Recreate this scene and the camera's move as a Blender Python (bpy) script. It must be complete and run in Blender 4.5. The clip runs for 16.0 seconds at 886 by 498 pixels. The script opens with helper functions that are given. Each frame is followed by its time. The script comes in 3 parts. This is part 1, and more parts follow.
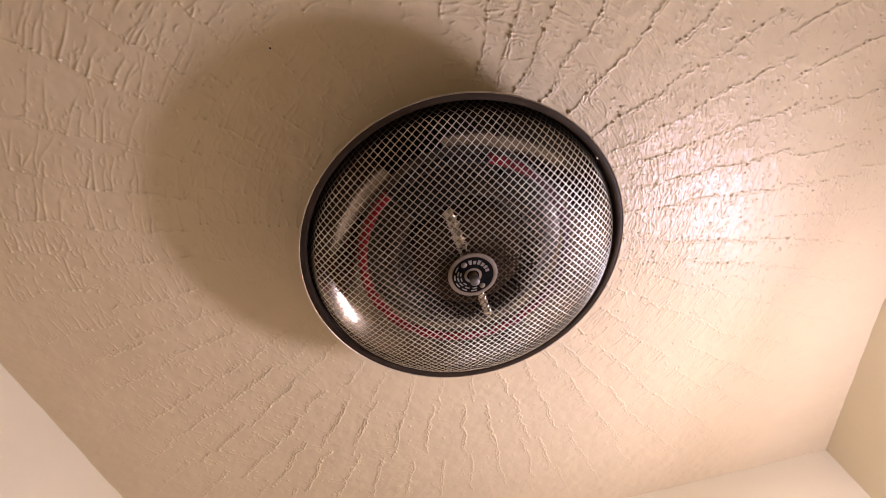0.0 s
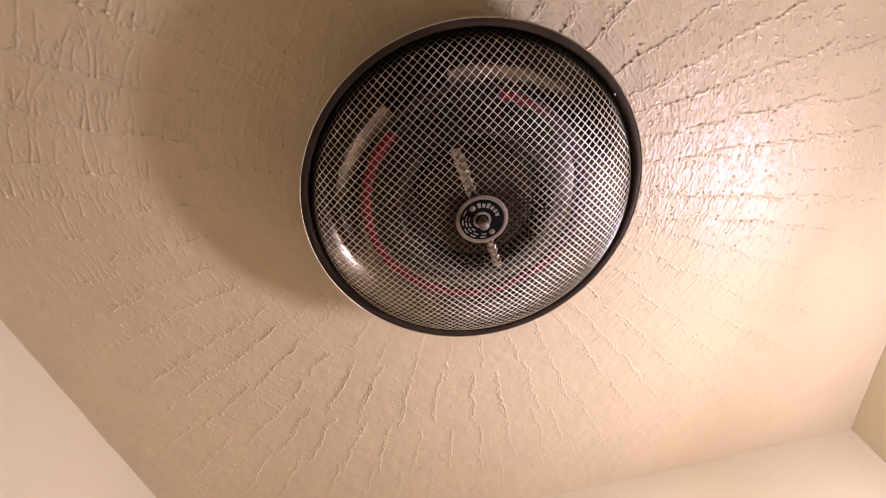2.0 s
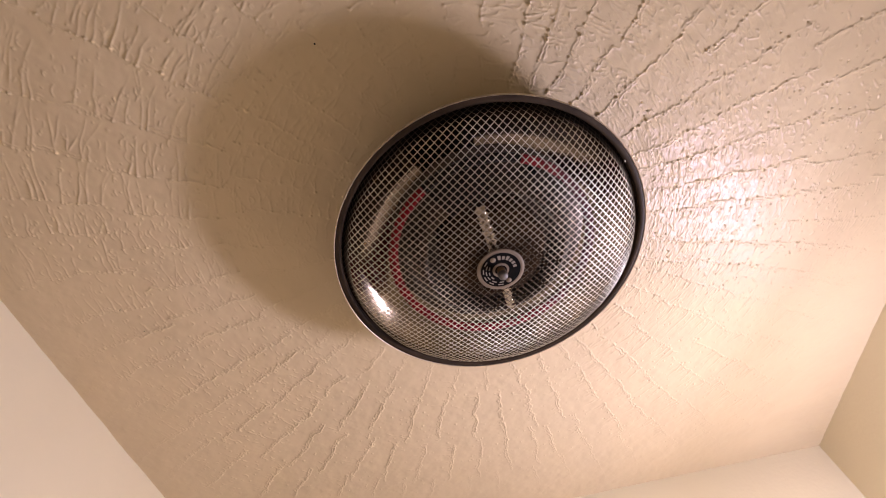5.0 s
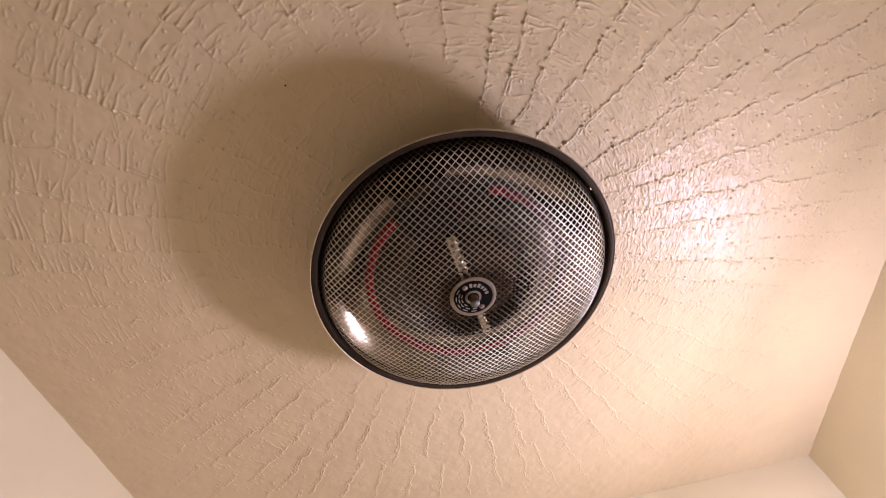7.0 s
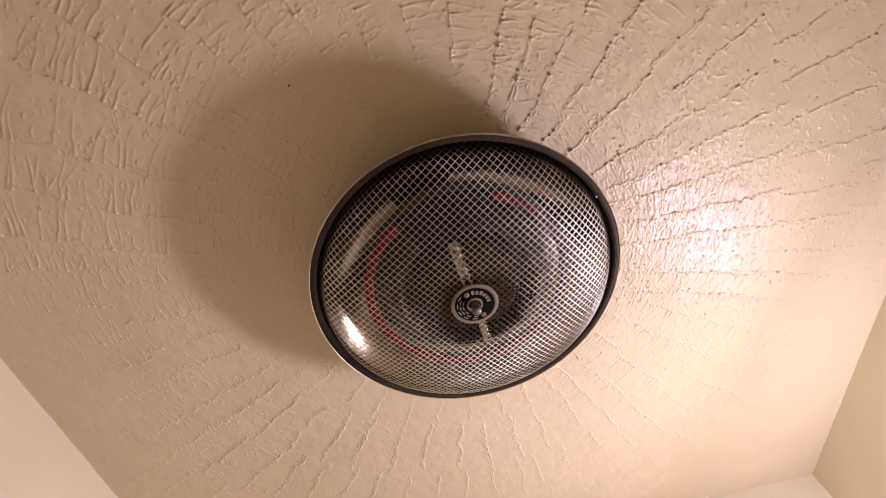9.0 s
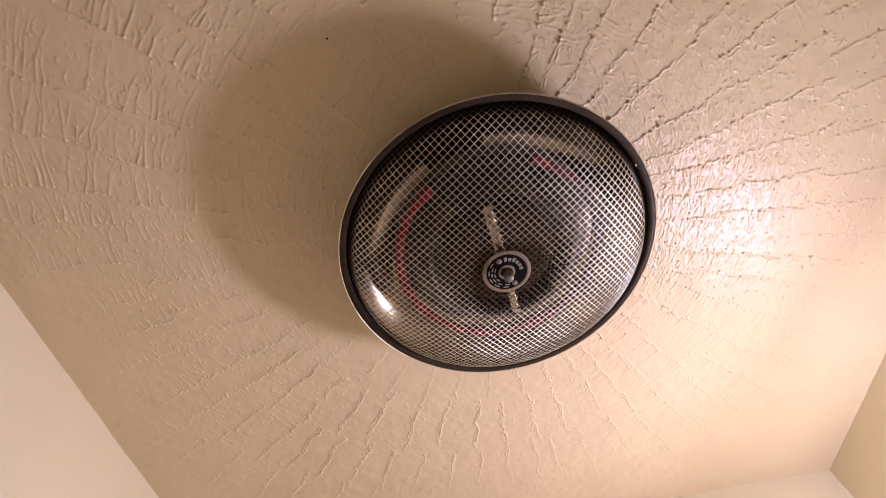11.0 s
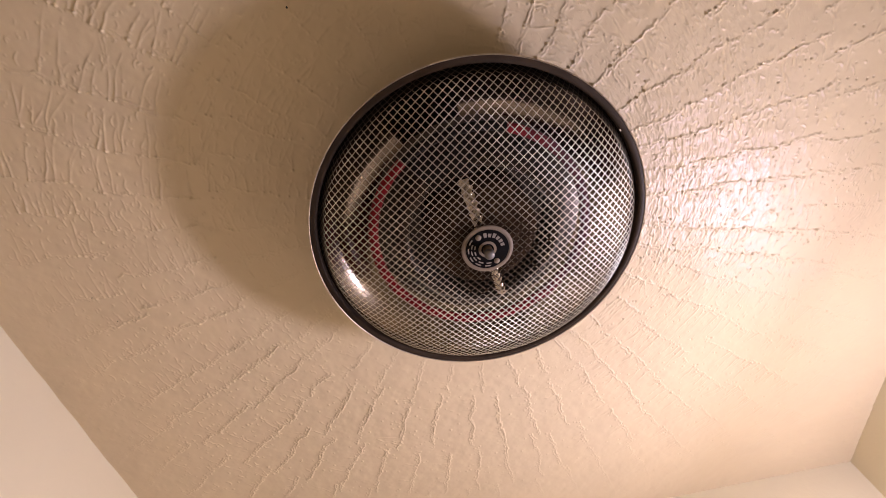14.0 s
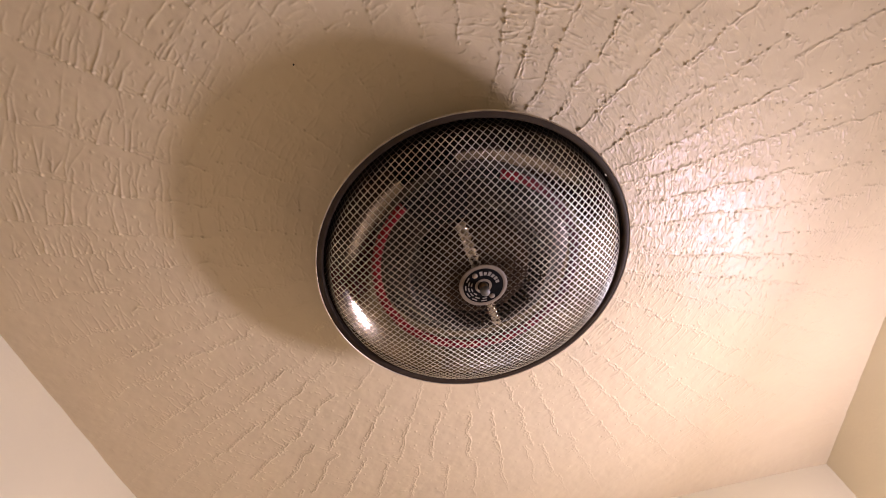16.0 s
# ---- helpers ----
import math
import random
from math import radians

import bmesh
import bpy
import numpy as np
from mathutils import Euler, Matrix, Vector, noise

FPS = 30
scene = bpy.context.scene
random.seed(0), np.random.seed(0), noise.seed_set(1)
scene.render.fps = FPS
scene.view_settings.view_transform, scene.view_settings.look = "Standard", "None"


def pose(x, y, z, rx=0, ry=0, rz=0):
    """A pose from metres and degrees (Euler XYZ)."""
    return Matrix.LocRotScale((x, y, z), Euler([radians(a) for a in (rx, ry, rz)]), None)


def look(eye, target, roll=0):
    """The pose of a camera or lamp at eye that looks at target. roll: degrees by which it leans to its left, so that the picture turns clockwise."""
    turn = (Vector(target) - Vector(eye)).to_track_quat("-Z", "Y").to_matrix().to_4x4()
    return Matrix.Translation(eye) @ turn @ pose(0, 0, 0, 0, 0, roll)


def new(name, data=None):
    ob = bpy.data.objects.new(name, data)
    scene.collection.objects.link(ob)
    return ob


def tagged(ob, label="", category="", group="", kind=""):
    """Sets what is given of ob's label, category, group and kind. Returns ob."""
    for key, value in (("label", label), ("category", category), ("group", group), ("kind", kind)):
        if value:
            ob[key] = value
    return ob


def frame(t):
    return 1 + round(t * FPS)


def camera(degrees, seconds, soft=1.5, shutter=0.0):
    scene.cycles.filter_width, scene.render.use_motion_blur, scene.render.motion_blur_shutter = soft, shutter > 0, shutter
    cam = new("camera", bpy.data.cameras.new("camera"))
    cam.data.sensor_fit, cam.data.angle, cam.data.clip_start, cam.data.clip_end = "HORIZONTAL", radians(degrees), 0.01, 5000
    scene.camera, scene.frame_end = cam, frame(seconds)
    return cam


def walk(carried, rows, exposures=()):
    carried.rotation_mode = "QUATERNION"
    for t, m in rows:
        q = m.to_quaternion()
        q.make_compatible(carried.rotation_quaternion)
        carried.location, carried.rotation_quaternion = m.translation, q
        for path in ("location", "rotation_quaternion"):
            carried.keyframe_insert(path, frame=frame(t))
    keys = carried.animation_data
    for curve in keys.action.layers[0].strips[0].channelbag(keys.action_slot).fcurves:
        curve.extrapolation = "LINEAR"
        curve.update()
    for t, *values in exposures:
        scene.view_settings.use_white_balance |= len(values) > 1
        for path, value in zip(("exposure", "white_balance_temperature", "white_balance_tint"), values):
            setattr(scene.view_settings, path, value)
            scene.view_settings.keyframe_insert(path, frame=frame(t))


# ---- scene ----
cam = camera(85.24, 16.0, soft=0.85)
PATH = [
    (0, (-0.0362, -0.2760, 1.9551), (-0.0070, 0.2448, 2.8083), -15.410),
    (0.5, (-0.0427, -0.2703, 1.9551), (-0.0263, 0.2457, 2.8115), -14.432),
    (1, (-0.0443, -0.2591, 1.9523), (-0.0358, 0.2589, 2.8077), -13.731),
    (1.5, (-0.0414, -0.2340, 1.9505), (-0.0371, 0.2871, 2.8041), -13.145),
    (2, (-0.0434, -0.2206, 1.9498), (-0.0375, 0.3020, 2.8023), -13.011),
    (2.5, (-0.0556, -0.2181, 1.9499), (-0.0407, 0.3053, 2.8018), -13.375),
    (3, (-0.0623, -0.2243, 1.9516), (-0.0372, 0.3033, 2.8007), -13.768),
    (3.5, (-0.0645, -0.2451, 1.9497), (-0.0320, 0.2877, 2.7952), -13.938),
    (4, (-0.0726, -0.2610, 1.9471), (-0.0383, 0.2771, 2.7893), -13.840),
    (4.2, (-0.0722, -0.2707, 1.9505), (-0.0358, 0.2742, 2.7881), -13.930),
    (6.3, (-0.0542, -0.3125, 1.9415), (-0.0278, 0.2223, 2.7861), -14.190),
    (6.5, (-0.0471, -0.3154, 1.9411), (-0.0214, 0.2177, 2.7868), -14.295),
    (7, (-0.0363, -0.3174, 1.9441), (-0.0032, 0.2114, 2.7921), -15.244),
    (7.5, (-0.0377, -0.3162, 1.9480), (-0.0006, 0.2092, 2.7981), -15.608),
    (8, (-0.0443, -0.3076, 1.9477), (-0.0025, 0.2142, 2.7997), -15.735),
    (8.5, (-0.0405, -0.3100, 1.9491), (0.0000, 0.2060, 2.8047), -15.277),
    (9, (-0.0384, -0.3101, 1.9504), (-0.0022, 0.2029, 2.8080), -14.486),
    (9.2, (-0.0441, -0.3091, 1.9492), (-0.0102, 0.2034, 2.8073), -14.173),
    (11.3, (-0.0722, -0.2798, 1.9463), (-0.0469, 0.2402, 2.8001), -11.257),
    (11.5, (-0.0694, -0.2814, 1.9467), (-0.0446, 0.2401, 2.7996), -11.126),
    (12, (-0.0691, -0.2806, 1.9441), (-0.0420, 0.2421, 2.7963), -11.266),
    (12.5, (-0.0681, -0.2829, 1.9442), (-0.0386, 0.2372, 2.7978), -11.708),
    (13, (-0.0630, -0.2795, 1.9451), (-0.0370, 0.2366, 2.8013), -11.925),
    (13.5, (-0.0530, -0.2665, 1.9463), (-0.0331, 0.2409, 2.8077), -12.110),
    (14, (-0.0461, -0.2362, 1.9517), (-0.0341, 0.2624, 2.8185), -12.164),
    (14.5, (-0.0371, -0.2379, 1.9538), (-0.0217, 0.2569, 2.8227), -13.155),
    (15, (-0.0241, -0.2545, 1.9509), (-0.0075, 0.2412, 2.8192), -13.672),
    (15.5, (-0.0274, -0.2715, 1.9482), (-0.0093, 0.2334, 2.8111), -13.753),
    (16, (-0.0443, -0.2911, 1.9459), (-0.0191, 0.2206, 2.8047), -13.960),
]
walk(cam, [(t, look(eye, target, roll)) for t, eye, target, roll in PATH])

# ---- light ----
world = bpy.data.worlds.new("world")
scene.world = world
world.use_nodes = True
world.node_tree.nodes["Background"].inputs[0].default_value = (0.8, 0.8, 0.9, 1)
world.node_tree.nodes["Background"].inputs[1].default_value = 0.05
scene.view_settings.exposure = 0.0

# the lamp on the east wall: two round bulbs, and the long pale shade that throws their light away from the wall
LAMP = Vector((0.572, 0.292, 2.055))
WARM = (0.99, 0.895, 1.20)
for dy in (-0.06, 0.06):
    bulb = bpy.data.lights.new("wall_lamp_bulb", "POINT")
    bulb.energy, bulb.shadow_soft_size, bulb.color = 2.78, 0.030, WARM
    lamp = new("wall_lamp_bulb", bulb)
    lamp.location = LAMP + Vector((0, dy, 0))
shade = bpy.data.lights.new("wall_lamp_shade", "AREA")
shade.shape, shade.size, shade.size_y, shade.energy, shade.color = "ELLIPSE", 0.20, 0.07, 5.1, WARM
lamp = new("wall_lamp_shade", shade)
lamp.matrix_world = look(LAMP, LAMP + Vector((-1.0, -0.28, -0.40)))

# ---- plan ----
CEIL = 2.44
X0, X1, Y0, Y1 = -0.554, 0.612, -1.80, 0.639
rng = np.random.default_rng(7)


# ---- materials ----
def material(name, base, rough=0.5, metal=0.0):
    m = bpy.data.materials.new(name)
    m.use_nodes = True
    b = m.node_tree.nodes["Principled BSDF"]
    b.inputs["Base Color"].default_value = (*base, 1)
    b.inputs["Roughness"].default_value = rough
    b.inputs["Metallic"].default_value = metal
    return m


def link(m, a, b):
    m.node_tree.links.new(a, b)


def node(m, kind, **values):
    n = m.node_tree.nodes.new(kind)
    for key, value in values.items():
        n.inputs[key].default_value = value
    return n


def vary(m, base, spread, scale, detail=4.0, rough=None, bump=0.0, bump_scale=200.0, distance=0.001):
    """Two scales of noise: one in the colour and gloss, a finer one in the relief."""
    b = m.node_tree.nodes["Principled BSDF"]
    where = m.node_tree.nodes.new("ShaderNodeTexCoord").outputs["Object"]
    n = node(m, "ShaderNodeTexNoise", Scale=scale, Detail=detail, Roughness=0.6)
    link(m, where, n.inputs["Vector"])
    ramp = m.node_tree.nodes.new("ShaderNodeValToRGB")
    ramp.color_ramp.elements[0].position, ramp.color_ramp.elements[1].position = 0.3, 0.7
    ramp.color_ramp.elements[0].color = (*[max(0.0, c * (1 - spread)) for c in base], 1)
    ramp.color_ramp.elements[1].color = (*[min(1.0, c * (1 + spread)) for c in base], 1)
    link(m, n.outputs["Fac"], ramp.inputs[0])
    link(m, ramp.outputs[0], b.inputs["Base Color"])
    if rough:
        span = m.node_tree.nodes.new("ShaderNodeMapRange")
        span.inputs[3].default_value, span.inputs[4].default_value = rough
        n2 = node(m, "ShaderNodeTexNoise", Scale=scale * 5, Detail=3.0)
        link(m, where, n2.inputs["Vector"])
        link(m, n2.outputs["Fac"], span.inputs[0])
        link(m, span.outputs[0], b.inputs["Roughness"])
    if bump:
        n3 = node(m, "ShaderNodeTexNoise", Scale=bump_scale, Detail=3.0)
        link(m, where, n3.inputs["Vector"])
        bp = node(m, "ShaderNodeBump", Strength=bump, Distance=distance)
        link(m, n3.outputs["Fac"], bp.inputs["Height"])
        link(m, bp.outputs[0], b.inputs["Normal"])
    return m


PAINT = (0.715, 0.592, 0.388)
m_ceiling = vary(material("ceiling_paint", PAINT, 0.38), PAINT, 0.03, 9, rough=(0.27, 0.34), bump=0.12, bump_scale=300, distance=0.0005)


def bristle_relief(m):
    """Fine relief of the brushed side: short marks across the strokes, pinholes and crumbs."""
    tree = m.node_tree

    def math_node(op, a, b=None, c=None):
        n = tree.nodes.new("ShaderNodeMath")
        n.operation = op
        for i, v in enumerate((a, b, c)):
            if v is None:
                continue
            if isinstance(v, (int, float)):
                n.inputs[i].default_value = v
            else:
                link(m, v, n.inputs[i])
        return n.outputs[0]

    def span(value, lo, hi):
        n = tree.nodes.new("ShaderNodeMapRange")
        n.interpolation_type = "SMOOTHSTEP"
        n.inputs[1].default_value, n.inputs[2].default_value = lo, hi
        link(m, value, n.inputs[0])
        return n.outputs[0]

    where = tree.nodes.new("ShaderNodeTexCoord").outputs["Object"]
    cut = tree.nodes.new("ShaderNodeSeparateXYZ")
    link(m, where, cut.inputs[0])
    x, y = cut.outputs[0], cut.outputs[1]
    r = math_node("SQRT", math_node("ADD", math_node("MULTIPLY", x, x), math_node("MULTIPLY", y, y)))
    turn = math_node("ARCTAN2", y, x)
    polar = tree.nodes.new("ShaderNodeCombineXYZ")
    link(m, math_node("MULTIPLY", r, 300.0), polar.inputs[0])
    link(m, math_node("MULTIPLY", turn, 36.0), polar.inputs[1])
    marks = node(m, "ShaderNodeTexNoise", Scale=1.0, Detail=1.0, Roughness=0.4, Distortion=0.5)
    link(m, polar.outputs[0], marks.inputs["Vector"])
    ridge = span(marks.outputs["Fac"], 0.54, 0.74)
    holes = node(m, "ShaderNodeTexVoronoi", Scale=75.0)
    link(m, where, holes.inputs["Vector"])
    crumbs = node(m, "ShaderNodeTexVoronoi", Scale=120.0)
    link(m, where, crumbs.inputs["Vector"])
    hole = math_node("MULTIPLY", span(holes.outputs["Distance"], 0.085, 0.04), math_node("GREATER_THAN", holes.outputs["Color"], 0.55))
    crumb = math_node("MULTIPLY", span(crumbs.outputs["Distance"], 0.16, 0.05), math_node("GREATER_THAN", crumbs.outputs["Color"], 0.62))
    patch = node(m, "ShaderNodeTexNoise", Scale=14.0, Detail=2.0)
    link(m, where, patch.inputs["Vector"])
    brushed = math_node("MULTIPLY", span(x, -0.06, 0.07), span(y, 0.42, 0.22))
    ridge = math_node("MULTIPLY", math_node("MULTIPLY", ridge, span(r, 0.46, 0.34)), span(patch.outputs["Fac"], 0.36, 0.56))
    high = math_node("ADD", math_node("MULTIPLY", ridge, 0.8), math_node("SUBTRACT", math_node("MULTIPLY", crumb, 1.7), math_node("MULTIPLY", hole, 1.6)))
    high = math_node("MULTIPLY", high, brushed)
    b = tree.nodes["Principled BSDF"]
    old = b.inputs["Normal"].links[0].from_socket
    bp = node(m, "ShaderNodeBump", Strength=1.0, Distance=0.00022)
    link(m, high, bp.inputs["Height"])
    link(m, old, bp.inputs["Normal"])
    link(m, bp.outputs[0], b.inputs["Normal"])


bristle_relief(m_ceiling)
WALLP = (0.77, 0.69, 0.49)
m_wall = vary(material("wall_paint", WALLP, 0.5), WALLP, 0.03, 5, rough=(0.45, 0.6), bump=0.3, bump_scale=150, distance=0.001)
m_floor = vary(material("floor_vinyl", (0.37, 0.31, 0.25), 0.5), (0.37, 0.31, 0.25), 0.2, 6, rough=(0.4, 0.6))
m_steel = vary(material("galvanised_wire", (0.70, 0.658, 0.57), 0.3, 1.0), (0.70, 0.658, 0.57), 0.12, 60, rough=(0.30, 0.42))
dirt = m_steel.node_tree
bsdf = dirt.nodes["Principled BSDF"]
clean = bsdf.inputs["Base Color"].links[0].from_socket
where = node(m_steel, "ShaderNodeTexCoord").outputs["Object"]
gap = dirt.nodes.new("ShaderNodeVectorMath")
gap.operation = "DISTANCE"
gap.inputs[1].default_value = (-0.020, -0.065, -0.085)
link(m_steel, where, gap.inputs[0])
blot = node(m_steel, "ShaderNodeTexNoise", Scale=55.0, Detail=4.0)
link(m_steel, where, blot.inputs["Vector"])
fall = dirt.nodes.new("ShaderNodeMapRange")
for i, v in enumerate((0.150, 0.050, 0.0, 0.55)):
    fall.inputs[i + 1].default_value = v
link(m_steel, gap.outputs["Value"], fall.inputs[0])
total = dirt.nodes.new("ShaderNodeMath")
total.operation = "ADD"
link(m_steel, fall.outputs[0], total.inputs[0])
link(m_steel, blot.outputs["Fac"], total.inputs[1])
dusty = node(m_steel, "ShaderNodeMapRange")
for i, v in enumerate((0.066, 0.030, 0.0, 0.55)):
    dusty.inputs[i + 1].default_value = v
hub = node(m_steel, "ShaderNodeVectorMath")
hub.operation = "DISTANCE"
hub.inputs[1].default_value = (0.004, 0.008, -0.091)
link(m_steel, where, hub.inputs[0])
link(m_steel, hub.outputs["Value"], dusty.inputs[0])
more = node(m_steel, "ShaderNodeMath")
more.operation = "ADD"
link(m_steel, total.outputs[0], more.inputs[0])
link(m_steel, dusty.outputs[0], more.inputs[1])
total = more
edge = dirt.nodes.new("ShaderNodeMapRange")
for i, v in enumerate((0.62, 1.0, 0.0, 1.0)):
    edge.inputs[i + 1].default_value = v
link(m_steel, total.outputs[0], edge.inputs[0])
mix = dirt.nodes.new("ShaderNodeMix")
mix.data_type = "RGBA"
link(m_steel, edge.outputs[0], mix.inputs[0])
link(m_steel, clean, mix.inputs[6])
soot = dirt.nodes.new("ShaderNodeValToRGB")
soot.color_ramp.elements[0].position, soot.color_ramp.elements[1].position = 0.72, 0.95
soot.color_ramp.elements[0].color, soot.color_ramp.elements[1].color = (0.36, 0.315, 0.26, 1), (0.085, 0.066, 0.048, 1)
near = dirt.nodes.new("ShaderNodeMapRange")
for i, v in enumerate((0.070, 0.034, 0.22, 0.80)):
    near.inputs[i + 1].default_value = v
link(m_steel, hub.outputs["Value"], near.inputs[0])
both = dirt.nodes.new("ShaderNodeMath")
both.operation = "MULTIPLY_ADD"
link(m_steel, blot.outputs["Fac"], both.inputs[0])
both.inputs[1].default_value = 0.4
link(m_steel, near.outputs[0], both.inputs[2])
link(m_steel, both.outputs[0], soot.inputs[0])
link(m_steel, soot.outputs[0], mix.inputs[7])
# wires turn dark brown by radius on the steep outer wall
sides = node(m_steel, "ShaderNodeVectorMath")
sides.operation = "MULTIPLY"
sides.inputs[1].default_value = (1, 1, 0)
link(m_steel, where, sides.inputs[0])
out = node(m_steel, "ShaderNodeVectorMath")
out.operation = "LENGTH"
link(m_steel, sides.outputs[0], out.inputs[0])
wall_dark = node(m_steel, "ShaderNodeMapRange")
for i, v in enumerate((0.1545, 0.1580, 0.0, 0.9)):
    wall_dark.inputs[i + 1].default_value = v
link(m_steel, out.outputs["Value"], wall_dark.inputs[0])
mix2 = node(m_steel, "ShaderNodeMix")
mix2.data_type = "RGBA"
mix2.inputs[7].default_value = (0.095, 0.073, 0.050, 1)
link(m_steel, wall_dark.outputs[0], mix2.inputs[0])
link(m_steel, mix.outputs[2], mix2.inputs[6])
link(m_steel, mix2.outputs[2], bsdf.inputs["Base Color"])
flat = dirt.nodes.new("ShaderNodeMapRange")
flat.inputs[3].default_value, flat.inputs[4].default_value = 1.0, 0.75
link(m_steel, edge.outputs[0], flat.inputs[0])
link(m_steel, flat.outputs[0], bsdf.inputs["Metallic"])
m_rim = vary(material("dark_steel", (0.042, 0.028, 0.018), 0.3, 0.0), (0.042, 0.028, 0.018), 0.25, 40, rough=(0.42, 0.58))
m_edge = vary(material("bare_edge", (0.56, 0.48, 0.39), 0.3, 1.0), (0.56, 0.48, 0.39), 0.25, 60, rough=(0.36, 0.52))
m_mirror = vary(material("polished_aluminium", (0.23, 0.188, 0.152), 0.2, 1.0), (0.23, 0.188, 0.152), 0.45, 22, rough=(0.10, 0.17), bump=0.15, bump_scale=40, distance=0.002)
m_cone = vary(material("dark_dull_aluminium", (0.040, 0.031, 0.023), 0.3, 0.8), (0.040, 0.031, 0.023), 0.4, 35, rough=(0.32, 0.46), bump=0.15, bump_scale=60, distance=0.002)
m_chrome = vary(material("chrome", (0.64, 0.61, 0.57), 0.12, 1.0), (0.46, 0.41, 0.35), 0.45, 80, rough=(0.06, 0.14))
m_black = vary(material("black_enamel", (0.008, 0.0065, 0.0055), 0.45), (0.008, 0.0065, 0.0055), 0.4, 60, rough=(0.35, 0.6))
m_shroud = vary(material("sooty_steel", (0.05, 0.045, 0.042), 0.4, 0.8), (0.05, 0.042, 0.035), 0.3, 50, rough=(0.42, 0.6))
m_fan = vary(material("sooty_metal", (0.024, 0.0135, 0.006), 0.8), (0.024, 0.0135, 0.006), 0.5, 90, rough=(0.7, 0.9))
m_tan = vary(material("tan_print", (0.22, 0.172, 0.125), 0.45), (0.22, 0.172, 0.125), 0.1, 120, rough=(0.35, 0.55))
m_badge = vary(material("badge_black", (0.006, 0.0055, 0.0055), 0.4), (0.006, 0.0055, 0.0055), 0.3, 150, rough=(0.55, 0.7))
m_brass = vary(material("dull_brass", (0.30, 0.21, 0.12), 0.4, 1.0), (0.30, 0.21, 0.12), 0.25, 150, rough=(0.3, 0.5))
m_zinc = vary(material("zinc", (0.20, 0.185, 0.17), 0.45, 1.0), (0.20, 0.185, 0.17), 0.15, 150, rough=(0.55, 0.7))
m_red = vary(material("red_element", (0.16, 0.010, 0.014), 0.45), (0.16, 0.010, 0.014), 0.35, 70, rough=(0.6, 0.75))
# the red turns to a darker brown-violet towards +x
red_nodes = m_red.node_tree
cut = node(m_red, "ShaderNodeSeparateXYZ")
link(m_red, node(m_red, "ShaderNodeTexCoord").outputs["Object"], cut.inputs[0])
dull = node(m_red, "ShaderNodeMapRange")
for i, v in enumerate((0.045, 0.088, 0.0, 0.85)):
    dull.inputs[i + 1].default_value = v
link(m_red, cut.outputs[0], dull.inputs[0])
mix = node(m_red, "ShaderNodeMix")
mix.data_type = "RGBA"
mix.inputs[7].default_value = (0.035, 0.017, 0.020, 1)
red = red_nodes.nodes["Principled BSDF"].inputs["Base Color"]
link(m_red, red.links[0].from_socket, mix.inputs[6])
link(m_red, dull.outputs[0], mix.inputs[0])
link(m_red, mix.outputs[2], red)
m_letter = vary(material("pale_print", (0.25, 0.215, 0.18), 0.5), (0.25, 0.215, 0.18), 0.1, 120, rough=(0.4, 0.6))
for m, level in ((m_ceiling, 0.25), (m_red, 0.1), (m_badge, 0.05), (m_fan, 0.05), (m_mirror, 0.3), (m_rim, 0.12), (m_tan, 0.3), (m_black, 0.1)):
    m.node_tree.nodes["Principled BSDF"].inputs["Specular IOR Level"].default_value = level
m_ceiling.node_tree.nodes["Principled BSDF"].inputs["Specular Tint"].default_value = (1.0, 0.74, 1.0, 1)
m_speck = material("fly_speck", (0.01, 0.01, 0.01), 0.6)


# ---- mesh helpers ----
def as_mesh(name, bm, mat, smooth=40):
    me = bpy.data.meshes.new(name)
    bm.normal_update()
    for f in bm.faces:
        f.smooth = smooth > 0
    bm.to_mesh(me)
    bm.free()
    if smooth:
        me.set_sharp_from_angle(angle=radians(smooth))
    me.materials.append(mat)
    return me


def part(name, bm, mat, parent, label="", smooth=40):
    ob = new(name, as_mesh(name, bm, mat, smooth))
    ob.parent = parent
    if label:
        tagged(ob, label)
    return ob


def box(bm, x0, x1, y0, y1, z0, z1):
    r = bmesh.ops.create_cube(bm, size=1)
    bmesh.ops.transform(bm, matrix=Matrix.LocRotScale(((x0 + x1) / 2, (y0 + y1) / 2, (z0 + z1) / 2), None, (x1 - x0, y1 - y0, z1 - z0)), verts=r["verts"])
    return r["verts"]


def lathe(profile, n=96, closed=False, bm=None):
    """A body turned about the z axis from (radius, height) pairs."""
    bm = bm or bmesh.new()
    rings = []
    for r, z in profile:
        if r < 1e-6:
            rings.append([bm.verts.new((0, 0, z))])
        else:
            rings.append([bm.verts.new((r * math.cos(2 * math.pi * i / n), r * math.sin(2 * math.pi * i / n), z)) for i in range(n)])
    pairs = list(zip(rings, rings[1:])) + ([(rings[-1], rings[0])] if closed else [])
    for a, b in pairs:
        for i in range(n):
            j = (i + 1) % n
            q = [a[i % len(a)], a[j % len(a)], b[j % len(b)], b[i % len(b)]]
            q = [v for k, v in enumerate(q) if v not in q[:k]]
            if len(q) > 2:
                bm.faces.new(q)
    bmesh.ops.recalc_face_normals(bm, faces=bm.faces)
    return bm


